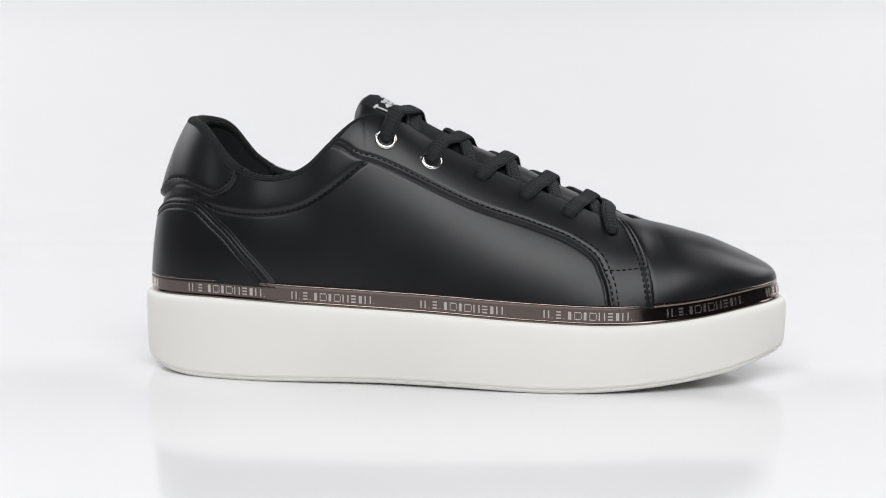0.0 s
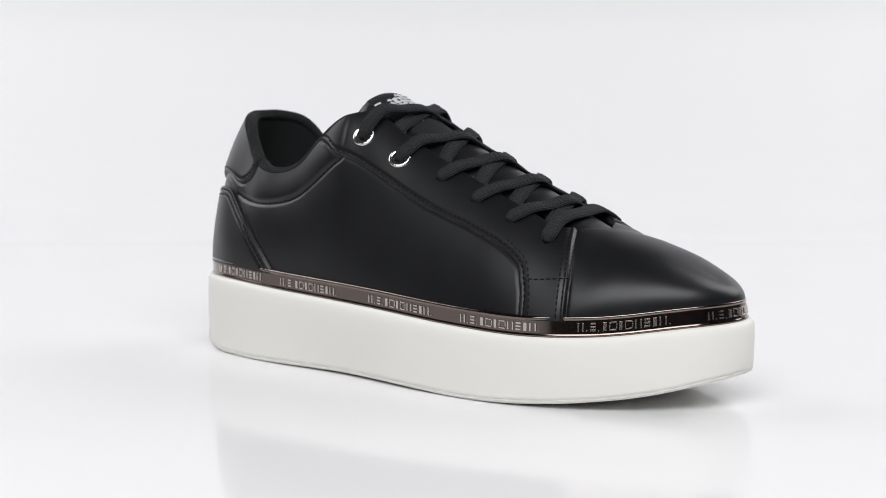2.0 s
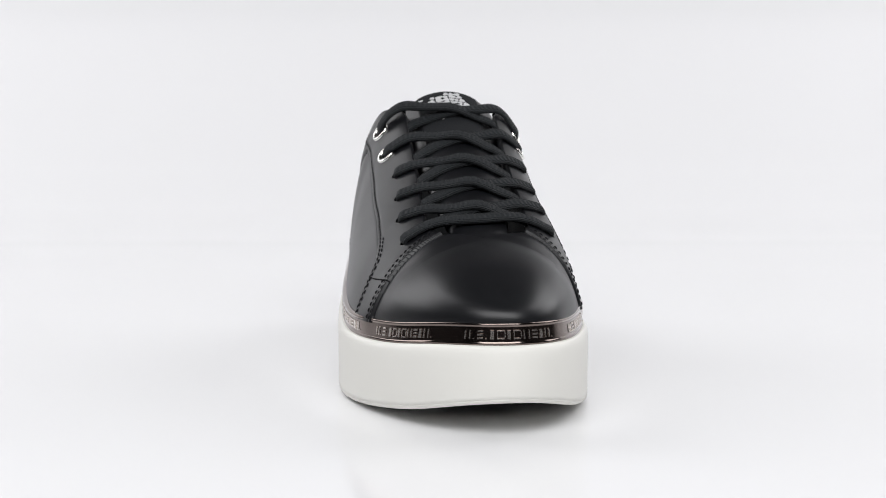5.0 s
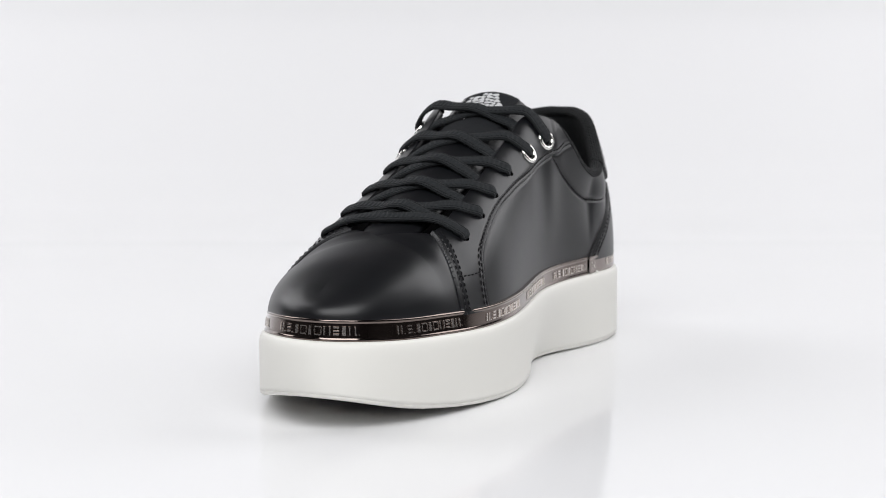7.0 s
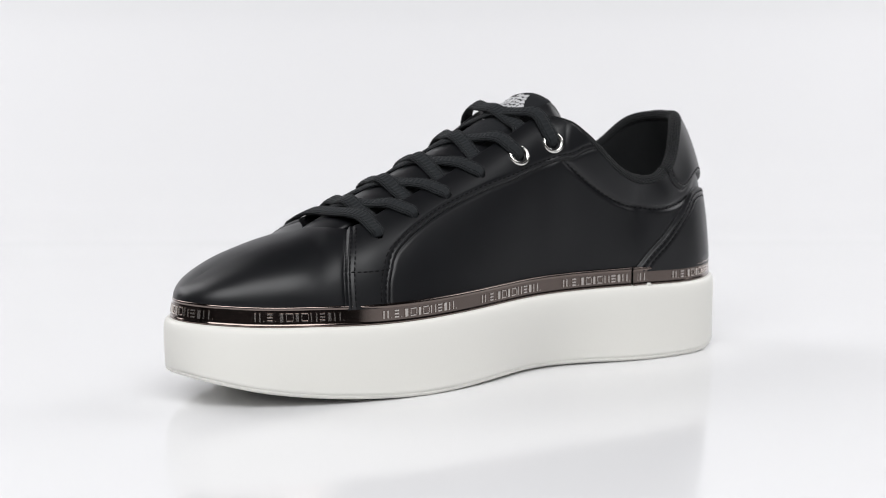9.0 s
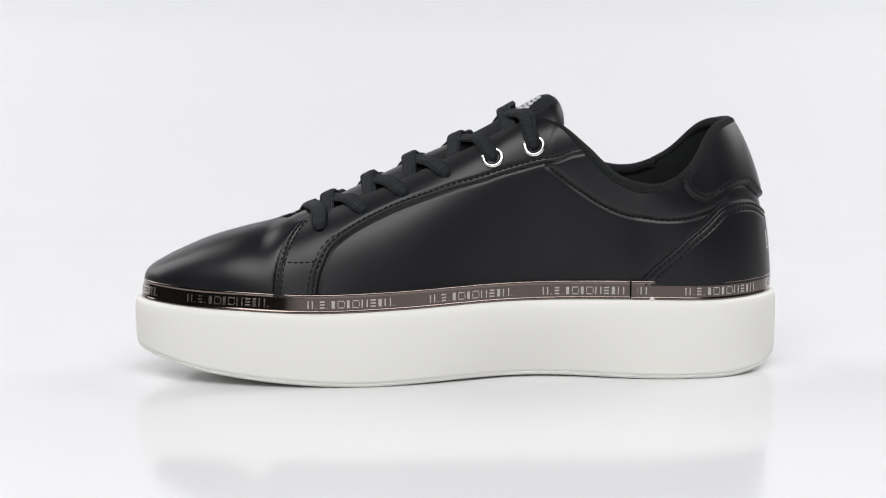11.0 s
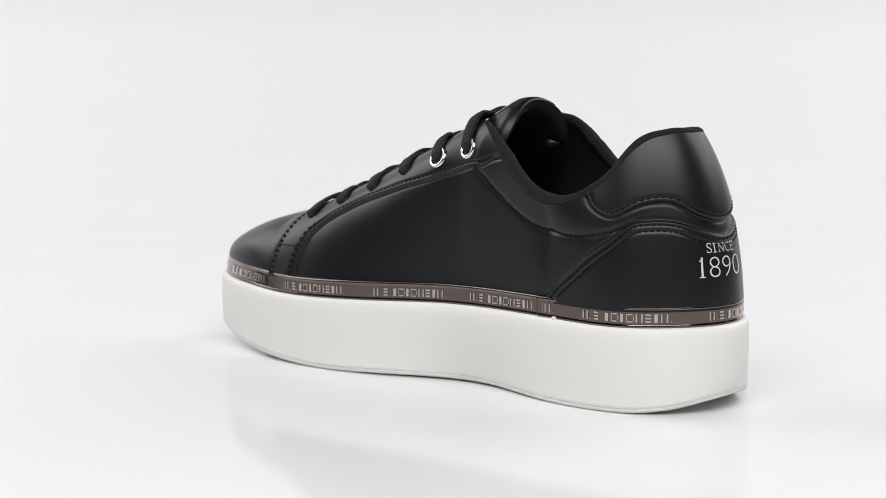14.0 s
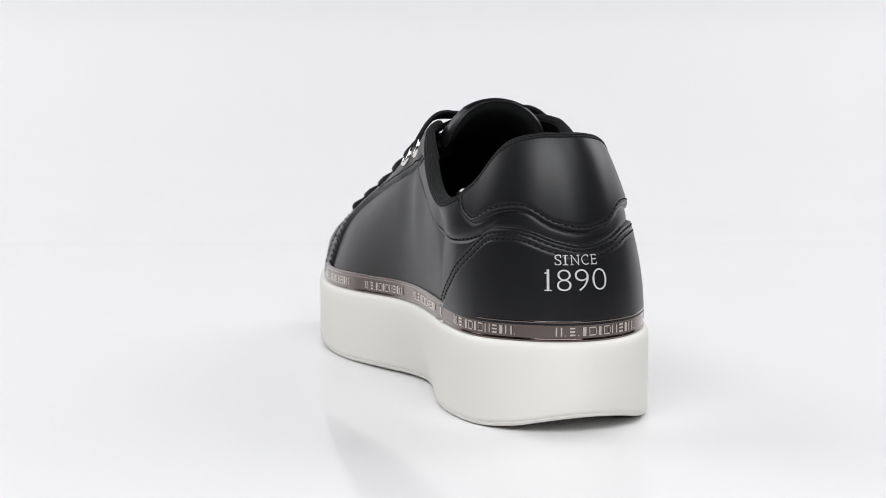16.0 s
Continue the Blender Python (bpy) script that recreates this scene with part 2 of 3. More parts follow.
ARCH = [(0.155, 0.53), (0.207, 0.59), (0.26, 0.635), (0.31, 0.66), (0.355, 0.66), (0.392, 0.665)]
CROSS = [(0.702, 0.37), (0.732, 0.385), (0.765, 0.38)]
EYELETS = [(0.713, 0.78), (0.656, 0.80), (0.600, 0.815), (0.541, 0.825), (0.477, 0.775), (0.421, 0.775)]


def eyelet_wv(side, k):
    """The medial holes lie a little further back and lower."""
    w, v = EYELETS[k]
    return (w - 0.007, v - 0.02) if side > 0 else (w, v)


def side_of(ctrl, side):
    """A seam on one side; the medial eyestay is a little narrower."""
    out = []
    for w, v in ctrl:
        if side > 0 and ctrl is EYESTAY_LOW and 0.46 < w < 0.70:
            v += 0.10 * math.sin(math.pi * (w - 0.46) / 0.24)
        out.append((side * w, v))
    return out


def build_upper():
    nw, nv = 1240, 150
    w = np.repeat(np.linspace(-1, 1, nw, endpoint=False), nv)
    v = np.tile(np.linspace(0, 1, nv), nw)
    base, nrm = upper(w, v), upper_normal(w, v)
    aw = np.abs(w)
    panel = np.zeros(len(w), int)                          # 0 quarter
    lift = np.zeros(len(w))
    crease = np.zeros(len(w))
    for side in (-1, 1):
        mine = (w * side >= 0)
        idx = np.where(mine)[0]
        low, front = side_of(EYESTAY_LOW, side), side_of(EYESTAY_FRONT, side)
        poly = np.vstack([smooth_line(low, 80), smooth_line(front, 40), [(side * 0.735, 1.2), (side * 0.352, 1.2)]])
        stay = inside(w[idx], v[idx], poly)
        pl, pf = smooth_line(low, 300), smooth_line(front, 150)
        edge = np.vstack([upper(pl[:, 0], pl[:, 1]), upper(pf[:, 0], pf[:, 1])])
        d = nearest(base[idx], edge)
        lift[idx] += np.where(stay, 1.15 * smoothstep(d / 1.1 + 0.15), 0)
        crease[idx] -= np.where(stay, 0.0, 0.45 * np.exp(-(d / 0.9) ** 2))
        seam = np.abs(d - 1.9) * stay
        crease[idx] -= np.where(stay, 0.35 * np.exp(-(seam / 0.7) ** 2), 0)
        panel[idx[stay]] = 1
        vamp = (~stay) & (aw[idx] > 0.705)
        panel[idx[vamp]] = 2
        # padded collar above the arched seam
        pa = smooth_line(side_of(ARCH, side), 300)
        d = nearest(base[idx], upper(pa[:, 0], pa[:, 1]))
        av = np.interp(aw[idx], [a for a, _ in ARCH], [b for _, b in ARCH])
        span = (aw[idx] > 0.10) & (aw[idx] < 0.395)
        t = np.clip((v[idx] - av) / np.maximum(1 - av, 0.05), 0, 1)
        fade = smoothstep((aw[idx] - 0.10) / 0.05) * smoothstep((0.40 - aw[idx]) / 0.03)
        puff = np.where(span & (v[idx] > av), 2.6 * np.sqrt(np.clip(t, 0, 1)) * (1 - 0.45 * t) * fade, 0)
        lift[idx] += np.where(stay, np.minimum(puff, 0.4), puff)
        crease[idx] -= 0.65 * np.exp(-(d / 1.1) ** 2) * ~stay
        panel[idx[span & (v[idx] > av) & ~stay]] = 3
    both = lambda c: c[:-1] and [(a, b) for a, b in c] + [(-a, b) for a, b in c[-2::-1]]
    for ctrl, height, pid in ((COUNTER, 1.4, 4), (TAB, 2.1, 5)):
        line = smooth_line(both(ctrl), 700)
        ends = [(-ctrl[0][0], 1.3), (ctrl[0][0], 1.3)] if pid == 5 else [(-ctrl[0][0], -0.3), (ctrl[0][0], -0.3)]
        m = inside(w, v, np.vstack([line, ends]))
        d = np.full(len(w), 99.0)
        near = aw < 0.36
        d[near] = nearest(base[near], upper(line[:, 0], line[:, 1]))
        lift = np.where(m, lift * (0.35 if pid == 5 else 1.0) + height * smoothstep(d / 1.1 + 0.15), lift)
        crease -= np.where(m, 0.0, 0.35 * np.exp(-(d / 0.9) ** 2))
        for off in ((1.8, 4.0) if pid == 4 else (1.8,)):
            crease -= np.where(m, 0.35 * np.exp(-((d - off) / 0.7) ** 2), 0)
        panel[m] = pid
    # slight unevenness of the leather
    x, y, z = base.T
    lift += 0.07 * np.sin(x * 0.07 + 1.3 * np.sin(z * 0.09)) * np.sin(z * 0.12 + y * 0.05)
    p = base + nrm * (lift + crease)[:, None]
    rim = (v == 1) & (aw < 0.74)
    p[rim] -= nrm[rim] * 0.5
    faces = grid_faces(nw, nv, close_u=True, flip=True)
    # outward normals of the whole skin
    q = p.reshape(nw, nv, 3)
    du = np.roll(q, -1, 0) - np.roll(q, 1, 0)
    dv = np.empty_like(q)
    dv[:, 1:-1], dv[:, 0], dv[:, -1] = q[:, 2:] - q[:, :-2], q[:, 1] - q[:, 0], q[:, -1] - q[:, -2]
    n = np.cross(dv, du)
    n /= np.maximum(np.linalg.norm(n, axis=-1, keepdims=True), 1e-9)
    column = np.abs(np.linspace(-1, 1, nw, endpoint=False))
    ridge = column > 0.785
    soft = n.copy()                                         # the toe cap's skin is stretched smooth
    for _ in range(3):
        soft = sum(np.roll(soft, k, 0) for k in range(-6, 7))
        pad = np.pad(soft, ((0, 0), (4, 4), (0, 0)), mode="edge")
        soft = sum(pad[:, k:k + nv] for k in range(9))
        soft /= np.maximum(np.linalg.norm(soft, axis=-1, keepdims=True), 1e-9)
    blend = (smoothstep((column - 0.80) / 0.04)[:, None] * smoothstep((np.linspace(0, 1, nv) - 0.30) / 0.25)[None])[..., None]
    n = n * (1 - blend) + soft * blend
    n /= np.maximum(np.linalg.norm(n, axis=-1, keepdims=True), 1e-9)
    for k in np.where(ridge)[0]:                            # one normal on both sides of the toe's centre line
        a = n[k, -1].copy()
        a[1] = 0
        n[k, -1] = a / max(np.linalg.norm(a), 1e-9)
    n = n.reshape(-1, 3)
    # lace holes
    centre = base[faces].mean(1)
    keep = np.ones(len(faces), bool)
    for s in (-1, 1):
        for a, b in (eyelet_wv(s, k) for k in range(6)):
            e = upper(np.array([s * a]), np.array([b]))[0]
            keep &= np.linalg.norm(centre - e, axis=1) > 2.2
    fp = panel[faces[:, 0]]
    fw = w[faces[:, 0]]
    names = [("quarter", (fp == 0) & (fw < 0)), ("quarter", (fp == 0) & (fw >= 0)), ("eyestay", (fp == 1) & (fw < 0)), ("eyestay", (fp == 1) & (fw >= 0)),
             ("vamp", fp == 2), ("padded_collar", (fp == 3) & (fw < 0)), ("padded_collar", (fp == 3) & (fw >= 0)), ("heel_counter", fp == 4), ("heel_tab", fp == 5)]
    world_p = local(p)
    for name, m in names:
        f = faces[m & keep]
        if not len(f):
            continue
        used, inv = np.unique(f, return_inverse=True)
        mesh_object(name, world_p[used], inv.reshape(-1, 4), LEATHER, shoe, normals=n[used])
    return p.reshape(nw, nv, 3), n.reshape(nw, nv, 3)


SKIN, SKIN_N = build_upper()


def skin(w, v):
    """Point and normal of the finished skin near (w, v)."""
    w, v = np.asarray(w, float), np.asarray(v, float)
    nw, nv = SKIN.shape[:2]
    a, b = (w + 1) / 2 * nw, np.clip(v, 0, 1) * (nv - 1)
    i, j = np.floor(a).astype(int), np.minimum(np.floor(b).astype(int), nv - 2)
    fa, fb = (a - i)[..., None], (b - j)[..., None]
    out = []
    for g in (SKIN, SKIN_N):
        i0, i1 = i % nw, (i + 1) % nw
        out.append((g[i0, j] * (1 - fa) + g[i1, j] * fa) * (1 - fb) + (g[i0, j + 1] * (1 - fa) + g[i1, j + 1] * fa) * fb)
    n = out[1] / np.maximum(np.linalg.norm(out[1], axis=-1, keepdims=True), 1e-9)
    return out[0], n


# ---- lining, rims and insole ----
def build_inside():
    nw, nv = 360, 24
    w = np.linspace(-1, 1, nw, endpoint=False)
    v = np.linspace(0.0, 1, nv)
    W, V = np.meshgrid(w, v, indexing="ij")
    p, n = upper(W, V), upper_normal(W, V)
    deep = 2.2 + 5.0 * (1 - smoothstep((np.abs(W) - 0.30) / 0.08)) * np.sqrt(np.clip(1.02 - V, 0, 1))
    mesh_object("lining", local(p - n * deep[..., None]).reshape(-1, 3), grid_faces(nw, nv, close_u=True, flip=True), LINING, shoe, "black knitted textile lining")
    # cut edges along the throat
    for side in (-1, 1):
        k = np.linspace(0.345, 0.80, 160) * side
        top, nt = skin(k, np.ones(160))
        under = upper(k, np.ones(160)) - upper_normal(k, np.ones(160)) * 2.2
        mid = (top + under) / 2
        c = upper(k, np.ones(160) * 0.9)
        out = top - c
        out /= np.linalg.norm(out, axis=1, keepdims=True)
        rows = np.stack([top, mid + out * 0.5, under], 1)
        mesh_object("throat_edge", local(rows).reshape(-1, 3), grid_faces(160, 3), LEATHER, shoe)
    # insole
    o, _ = plan(np.linspace(-1, 1, 160, endpoint=False), -10.0)
    pts = [np.column_stack([o * k + (1 - k) * np.array([130.0, MID]), np.full(160, 43.0 + 1.0 * (1 - k))]) for k in (1.0, 0.6, 0.05)]
    mesh_object("insole", local(np.stack(pts, 1)).reshape(-1, 3), grid_faces(160, 3, close_u=True), LINING, shoe, "black padded insole")


build_inside()


def tube(path, nrm, rx, ry, m=10, closed=False, square=2.0):
    """Sweep of a rounded section: half width rx across, half thickness ry along nrm. Returns points (n, m, 3) and the lengths."""
    path = np.asarray(path, float)
    t = np.gradient(path, axis=0)
    t /= np.maximum(np.linalg.norm(t, axis=1, keepdims=True), 1e-9)
    nrm = nrm - (nrm * t).sum(1, keepdims=True) * t
    nrm /= np.maximum(np.linalg.norm(nrm, axis=1, keepdims=True), 1e-9)
    side = np.cross(t, nrm)
    a = np.linspace(0, 2 * np.pi, m, endpoint=False)
    ca, sa = np.cos(a), np.sin(a)
    ca, sa = np.sign(ca) * np.abs(ca) ** (2 / square), np.sign(sa) * np.abs(sa) ** (2 / square)
    rx, ry = np.broadcast_to(rx, len(path)), np.broadcast_to(ry, len(path))
    p = path[:, None] + side[:, None] * (rx[:, None] * ca)[..., None] + nrm[:, None] * (ry[:, None] * sa)[..., None]
    s = np.concatenate([[0], np.cumsum(np.linalg.norm(np.diff(path, axis=0), axis=1))])
    return p, s


def sweep(name, path, nrm, rx, ry, mat, parent, label="", m=10, square=2.0):
    p, s = tube(path, nrm, rx, ry, m, square=square)
    n = len(path)
    q = np.concatenate([p, p[:, :1]], 1)                     # a seam for the UV map
    uv = np.stack([np.repeat(s / 100, m + 1), np.tile(np.abs(1 - 2 * (np.linspace(0, 2, m + 1) % 1.0)), n)], -1)
    f = [tuple(r) for r in grid_faces(n, m + 1)]
    f += [tuple(range(m))[::-1], tuple((n - 1) * (m + 1) + k for k in range(m))]
    return mesh_object(name, local(q).reshape(-1, 3), f, mat, parent, label, uv=uv)


def build_binding():
    w = np.linspace(-0.425, 0.425, 260)
    p, _ = skin(w, np.ones(260))
    fat = 1 - 0.55 * smoothstep((np.abs(w) - 0.35) / 0.06)
    n = upper_normal(w, np.full(260, 0.93))
    up = p - upper(w, np.full(260, 0.9))
    up /= np.linalg.norm(up, axis=1, keepdims=True)
    sweep("collar_binding", p - n * 2.3 * fat[:, None] + up * 0.2, up, 3.0 * fat, 2.5 * fat, BINDING, shoe, "black knitted collar edge", m=12)


build_binding()


# ---- tongue ----
TONGUE = [(220, 62, 17, 8), (204, 69.3, 18, 9), (187, 77, 20, 11), (157, 91, 22, 15), (126, 104.5, 24, 18), (110, 113.6, 24.5, 22), (101, 118.6, 24.5, 24), (97.0, 120.6, 24, 24)]
TONGUE_S = np.concatenate([[0], np.cumsum([math.dist(a[:2], b[:2]) for a, b in zip(TONGUE, TONGUE[1:])])])
TONGUE_L = TONGUE_S[-1]


def tongue(s, a):
    """Front face of the tongue at s (0 toe end, 1 top) and angle a; with its normal."""
    s, a = np.broadcast_arrays(np.asarray(s, float), np.asarray(a, float))
    k = TONGUE_S / TONGUE_L
    g = hermite(k, TONGUE, s)
    d = hermite(k, TONGUE, np.minimum(s + 0.02, 1)) - hermite(k, TONGUE, np.maximum(s - 0.02, 0))
    t = np.stack([d[..., 0], 0 * s, d[..., 1]], -1)
    t /= np.linalg.norm(t, axis=-1, keepdims=True)
    up = np.stack([t[..., 2], 0 * s, -t[..., 0]], -1)
    c = np.stack([g[..., 0], 0 * s + MID, g[..., 1]], -1)
    y = np.array([0, 1.0, 0])
    n = up * np.cos(a)[..., None] + y * np.sin(a)[..., None]
    p = c + y * (g[..., 2] * np.sin(a))[..., None] - up * (g[..., 3] * (1 - np.cos(a)))[..., None]
    return p, n


def build_tongue():
    ns, na = 90, 40
    s = np.linspace(0, 1, ns)
    lim = np.radians(np.interp(s, [0, 0.5, 0.8, 1], [45, 58, 72, 80]))
    a = np.linspace(-1, 1, na)
    S, A = np.meshgrid(s, a, indexing="ij")
    A2 = A * lim[:, None]
    p, n = tongue(S, A2)
    # rounded top corners
    drop = 9 * np.abs(A) ** 3.5 * smoothstep((S - 0.6) / 0.4)
    t = np.gradient(p, axis=0)
    t /= np.linalg.norm(t, axis=-1, keepdims=True)
    p = p - t * drop[..., None]
    thick = 5.5 * np.sqrt(np.clip(1 - np.abs(A) ** 6, 0, 1)) * np.sqrt(np.clip((1 - S) / 0.035, 0, 1)) + 0.6
    mid = p - n * 2.8
    outer, inner = mid + n * (thick / 2)[..., None], mid - n * (thick / 2)[..., None]
    mesh_object("tongue", local(outer).reshape(-1, 3), grid_faces(ns, na, flip=True), LEATHER, shoe, "padded black leather tongue")
    loop_o = np.concatenate([outer[:, 0], outer[-1, 1:-1], outer[::-1, -1]])
    loop_i = np.concatenate([inner[:, 0], inner[-1, 1:-1], inner[::-1, -1]])
    out = (loop_o + loop_i) / 2
    mid_out = out + (out - np.concatenate([p[:, 2], p[-3, 1:-1], p[::-1, -3]])) * 0.12
    rows = np.stack([loop_o, mid_out, loop_i], 1)
    mesh_object("tongue_edge", local(rows).reshape(-1, 3), grid_faces(len(rows), 3), LEATHER, shoe)
    mesh_object("tongue_lining", local(inner).reshape(-1, 3), grid_faces(ns, na), LINING, shoe, "black textile back of the tongue")
    for j in (0, -1):                                        # padded roll along each side of the upper part
        q = mid[int(ns * 0.70):ns - 2, j]
        k = np.linspace(0, 1, len(q))
        fat = 0.05 + 0.95 * smoothstep(k / 0.4) * smoothstep((1.06 - k) / 0.22)
        sweep("tongue_roll", q, n[int(ns * 0.70):ns - 2, j], 4.0 * fat, 4.2 * fat, LEATHER, shoe, "padded leather roll at the tongue's side", m=14)
    # matte textile facing on the upper part
    k, b = np.meshgrid(np.linspace(0.66, 0.992, 40), np.linspace(-0.60, 0.60, 25), indexing="ij")
    q, m = tongue(k, b)
    face = 2.75 * (np.sqrt(np.clip((1 - k) / 0.035, 0, 1)) - 1)
    rows = q + m * (face + 0.25 * np.clip((0.6 - np.abs(b)) / 0.03, 0, 1) + 0.12)[..., None]
    mesh_object("tongue_facing", local(rows).reshape(-1, 3), grid_faces(40, 25, flip=True), FELT, shoe, "matte black textile facing of the tongue")
    for side in (-1, 1):
        k = np.linspace(0.62, 0.962, 60)
        q, m = tongue(k, np.full(60, side * 0.60))
        sweep("tongue_seam", q - m * 0.15, m, 0.5, 0.45, LEATHER, shoe, m=6)


build_tongue()


def on_tongue(x, y, h):
    """A point x mm to the side and y mm down from the top of the tongue, h above it."""
    s = 1 - y / TONGUE_L
    p, n = tongue(s, np.arcsin(np.clip(x / 24.5, -0.9, 0.9)))
    return p + n * h


def plate(name, outline, place, mat, parent, label="", base=0.0, top=0.3):
    """A thin raised plate with the given 2D outline, laid on a surface by place(x, y, h)."""
    o = np.array(outline, float)
    n = len(o)
    lo, hi = place(o[:, 0], o[:, 1], base), place(o[:, 0], o[:, 1], top)
    c = o.mean(0)
    mid = place(np.array([c[0]]), np.array([c[1]]), top)
    v = np.vstack([lo, hi, mid])
    f = [(i, (i + 1) % n, n + (i + 1) % n, n + i) for i in range(n)] + [(n + i, n + (i + 1) % n, 2 * n) for i in range(n)]
    return mesh_object(name, local(v), f, mat, parent, label, smooth=False)


def blob(cx, cy, rx, ry, turn=0.0, wav=0.12, k=5, n=20):
    a = np.linspace(0, 2 * np.pi, n, endpoint=False)
    r = 1 + wav * np.sin(k * a + cx)
    x, y = rx * r * np.cos(a), ry * r * np.sin(a)
    c, s = math.cos(turn), math.sin(turn)
    return np.stack([cx + x * c - y * s, cy + x * s + y * c], -1)


def bar(x0, y0, x1, y1, wd):
    d = np.array([x1 - x0, y1 - y0])
    d = d / np.linalg.norm(d)
    q = np.array([-d[1], d[0]]) * wd / 2
    a, b = np.array([x0, y0]), np.array([x1, y1])
    return np.array([a - q, b - q, b + q, a + q])


def build_emblem():
    shapes = [bar(-12.5, 7.5, -11.2, 16, 0.8), bar(-13.8, 7.2, -11.0, 7.6, 1.0), bar(-6, 20.5, -5.2, 26, 0.5), bar(-7.2, 26, -3.6, 26.3, 0.6)]
    rnd = random.Random(4)
    for y, x0, x1 in ((6.5, -2.0, 2.5), (8.7, -8.0, 4.0), (10.9, -9.5, 7.0), (13.0, -8.0, 9.0), (15.2, -5.5, 10.0)):
        x = x0
        while x < x1:
            r = rnd.uniform(0.9, 1.8)
            shapes.append(blob(x + r, y + rnd.uniform(-0.3, 0.3), r, rnd.uniform(0.75, 1.15), rnd.uniform(-0.6, 0.6), 0.18, 3, 12))
            x += 2 * r + 0.1
    for o in shapes:
        plate("emblem_shape", o[::-1], on_tongue, PRINT, shoe, "silver printed emblem shape", base=0.2, top=0.6)


build_emblem()


# ---- eyelets and laces ----
def eyelet_at(side, k):
    w, v = eyelet_wv(side, k)
    p, n = skin(np.array([side * w]), np.array([v]))
    return p[0], upper_normal(np.array([side * w]), np.array([v]))[0]


def build_eyelets():
    for side in (-1, 1):
        for k in range(6):
            c, n = eyelet_at(side, k)
            t = np.cross(n, [0, 1, 0])
            t /= np.linalg.norm(t)
            b = np.cross(n, t)
            a = np.linspace(0, 2 * np.pi, 36, endpoint=False)
            ring = lambda r, h: c + n * h + (t * np.cos(a)[:, None] + b * np.sin(a)[:, None]) * r
            if k >= 4:
                prof = [(4.7, -0.2), (4.75, 0.35), (4.45, 0.75), (4.0, 0.95), (3.5, 0.9), (3.05, 0.6), (2.75, 0.0), (2.65, -1.6)]
                rows = np.stack([ring(r, h) for r, h in prof], 1)
                mesh_object("eyelet", local(rows).reshape(-1, 3), grid_faces(36, len(prof), close_u=True), SILVER, shoe, "round silver metal eyelet")
            # near-black cup closes the hole; the shade inside is put into its colour
            rows = np.stack([ring(r, h) for r, h in ((2.7, -1.0), (2.5, -2.4), (0.05, -2.5))], 1)
            mesh_object("lace_hole_shade", local(rows).reshape(-1, 3), grid_faces(36, 3, close_u=True), HOLE_SHADE, shoe)


build_eyelets()


def lace_path(points, normals, n=70):
    p = np.array(points, float)
    s = np.concatenate([[0], np.cumsum(np.linalg.norm(np.diff(p, axis=0), axis=1))])
    k = np.linspace(0, s[-1], n)
    return hermite(s, p, k), hermite(s, np.array(normals, float), k)


def throat_point(side, w, v=1.0):
    p, n = skin(np.array([side * w]), np.array([v]))
    return p[0], upper_normal(np.array([side * w]), np.array([0.9]))[0]


TONGUE_P, TONGUE_N = (g.reshape(-1, 3) for g in tongue(*np.meshgrid(np.linspace(0, 1, 160), np.linspace(-1.2, 1.2, 60), indexing="ij")))


def off_tongue(p, h):
    """The point moved out to stand at least h over the tongue's face."""
    i = int(np.argmin(((TONGUE_P - p) ** 2).sum(1)))
    d = float((p - TONGUE_P[i]) @ TONGUE_N[i])
    return p + TONGUE_N[i] * max(0.0, h - d)


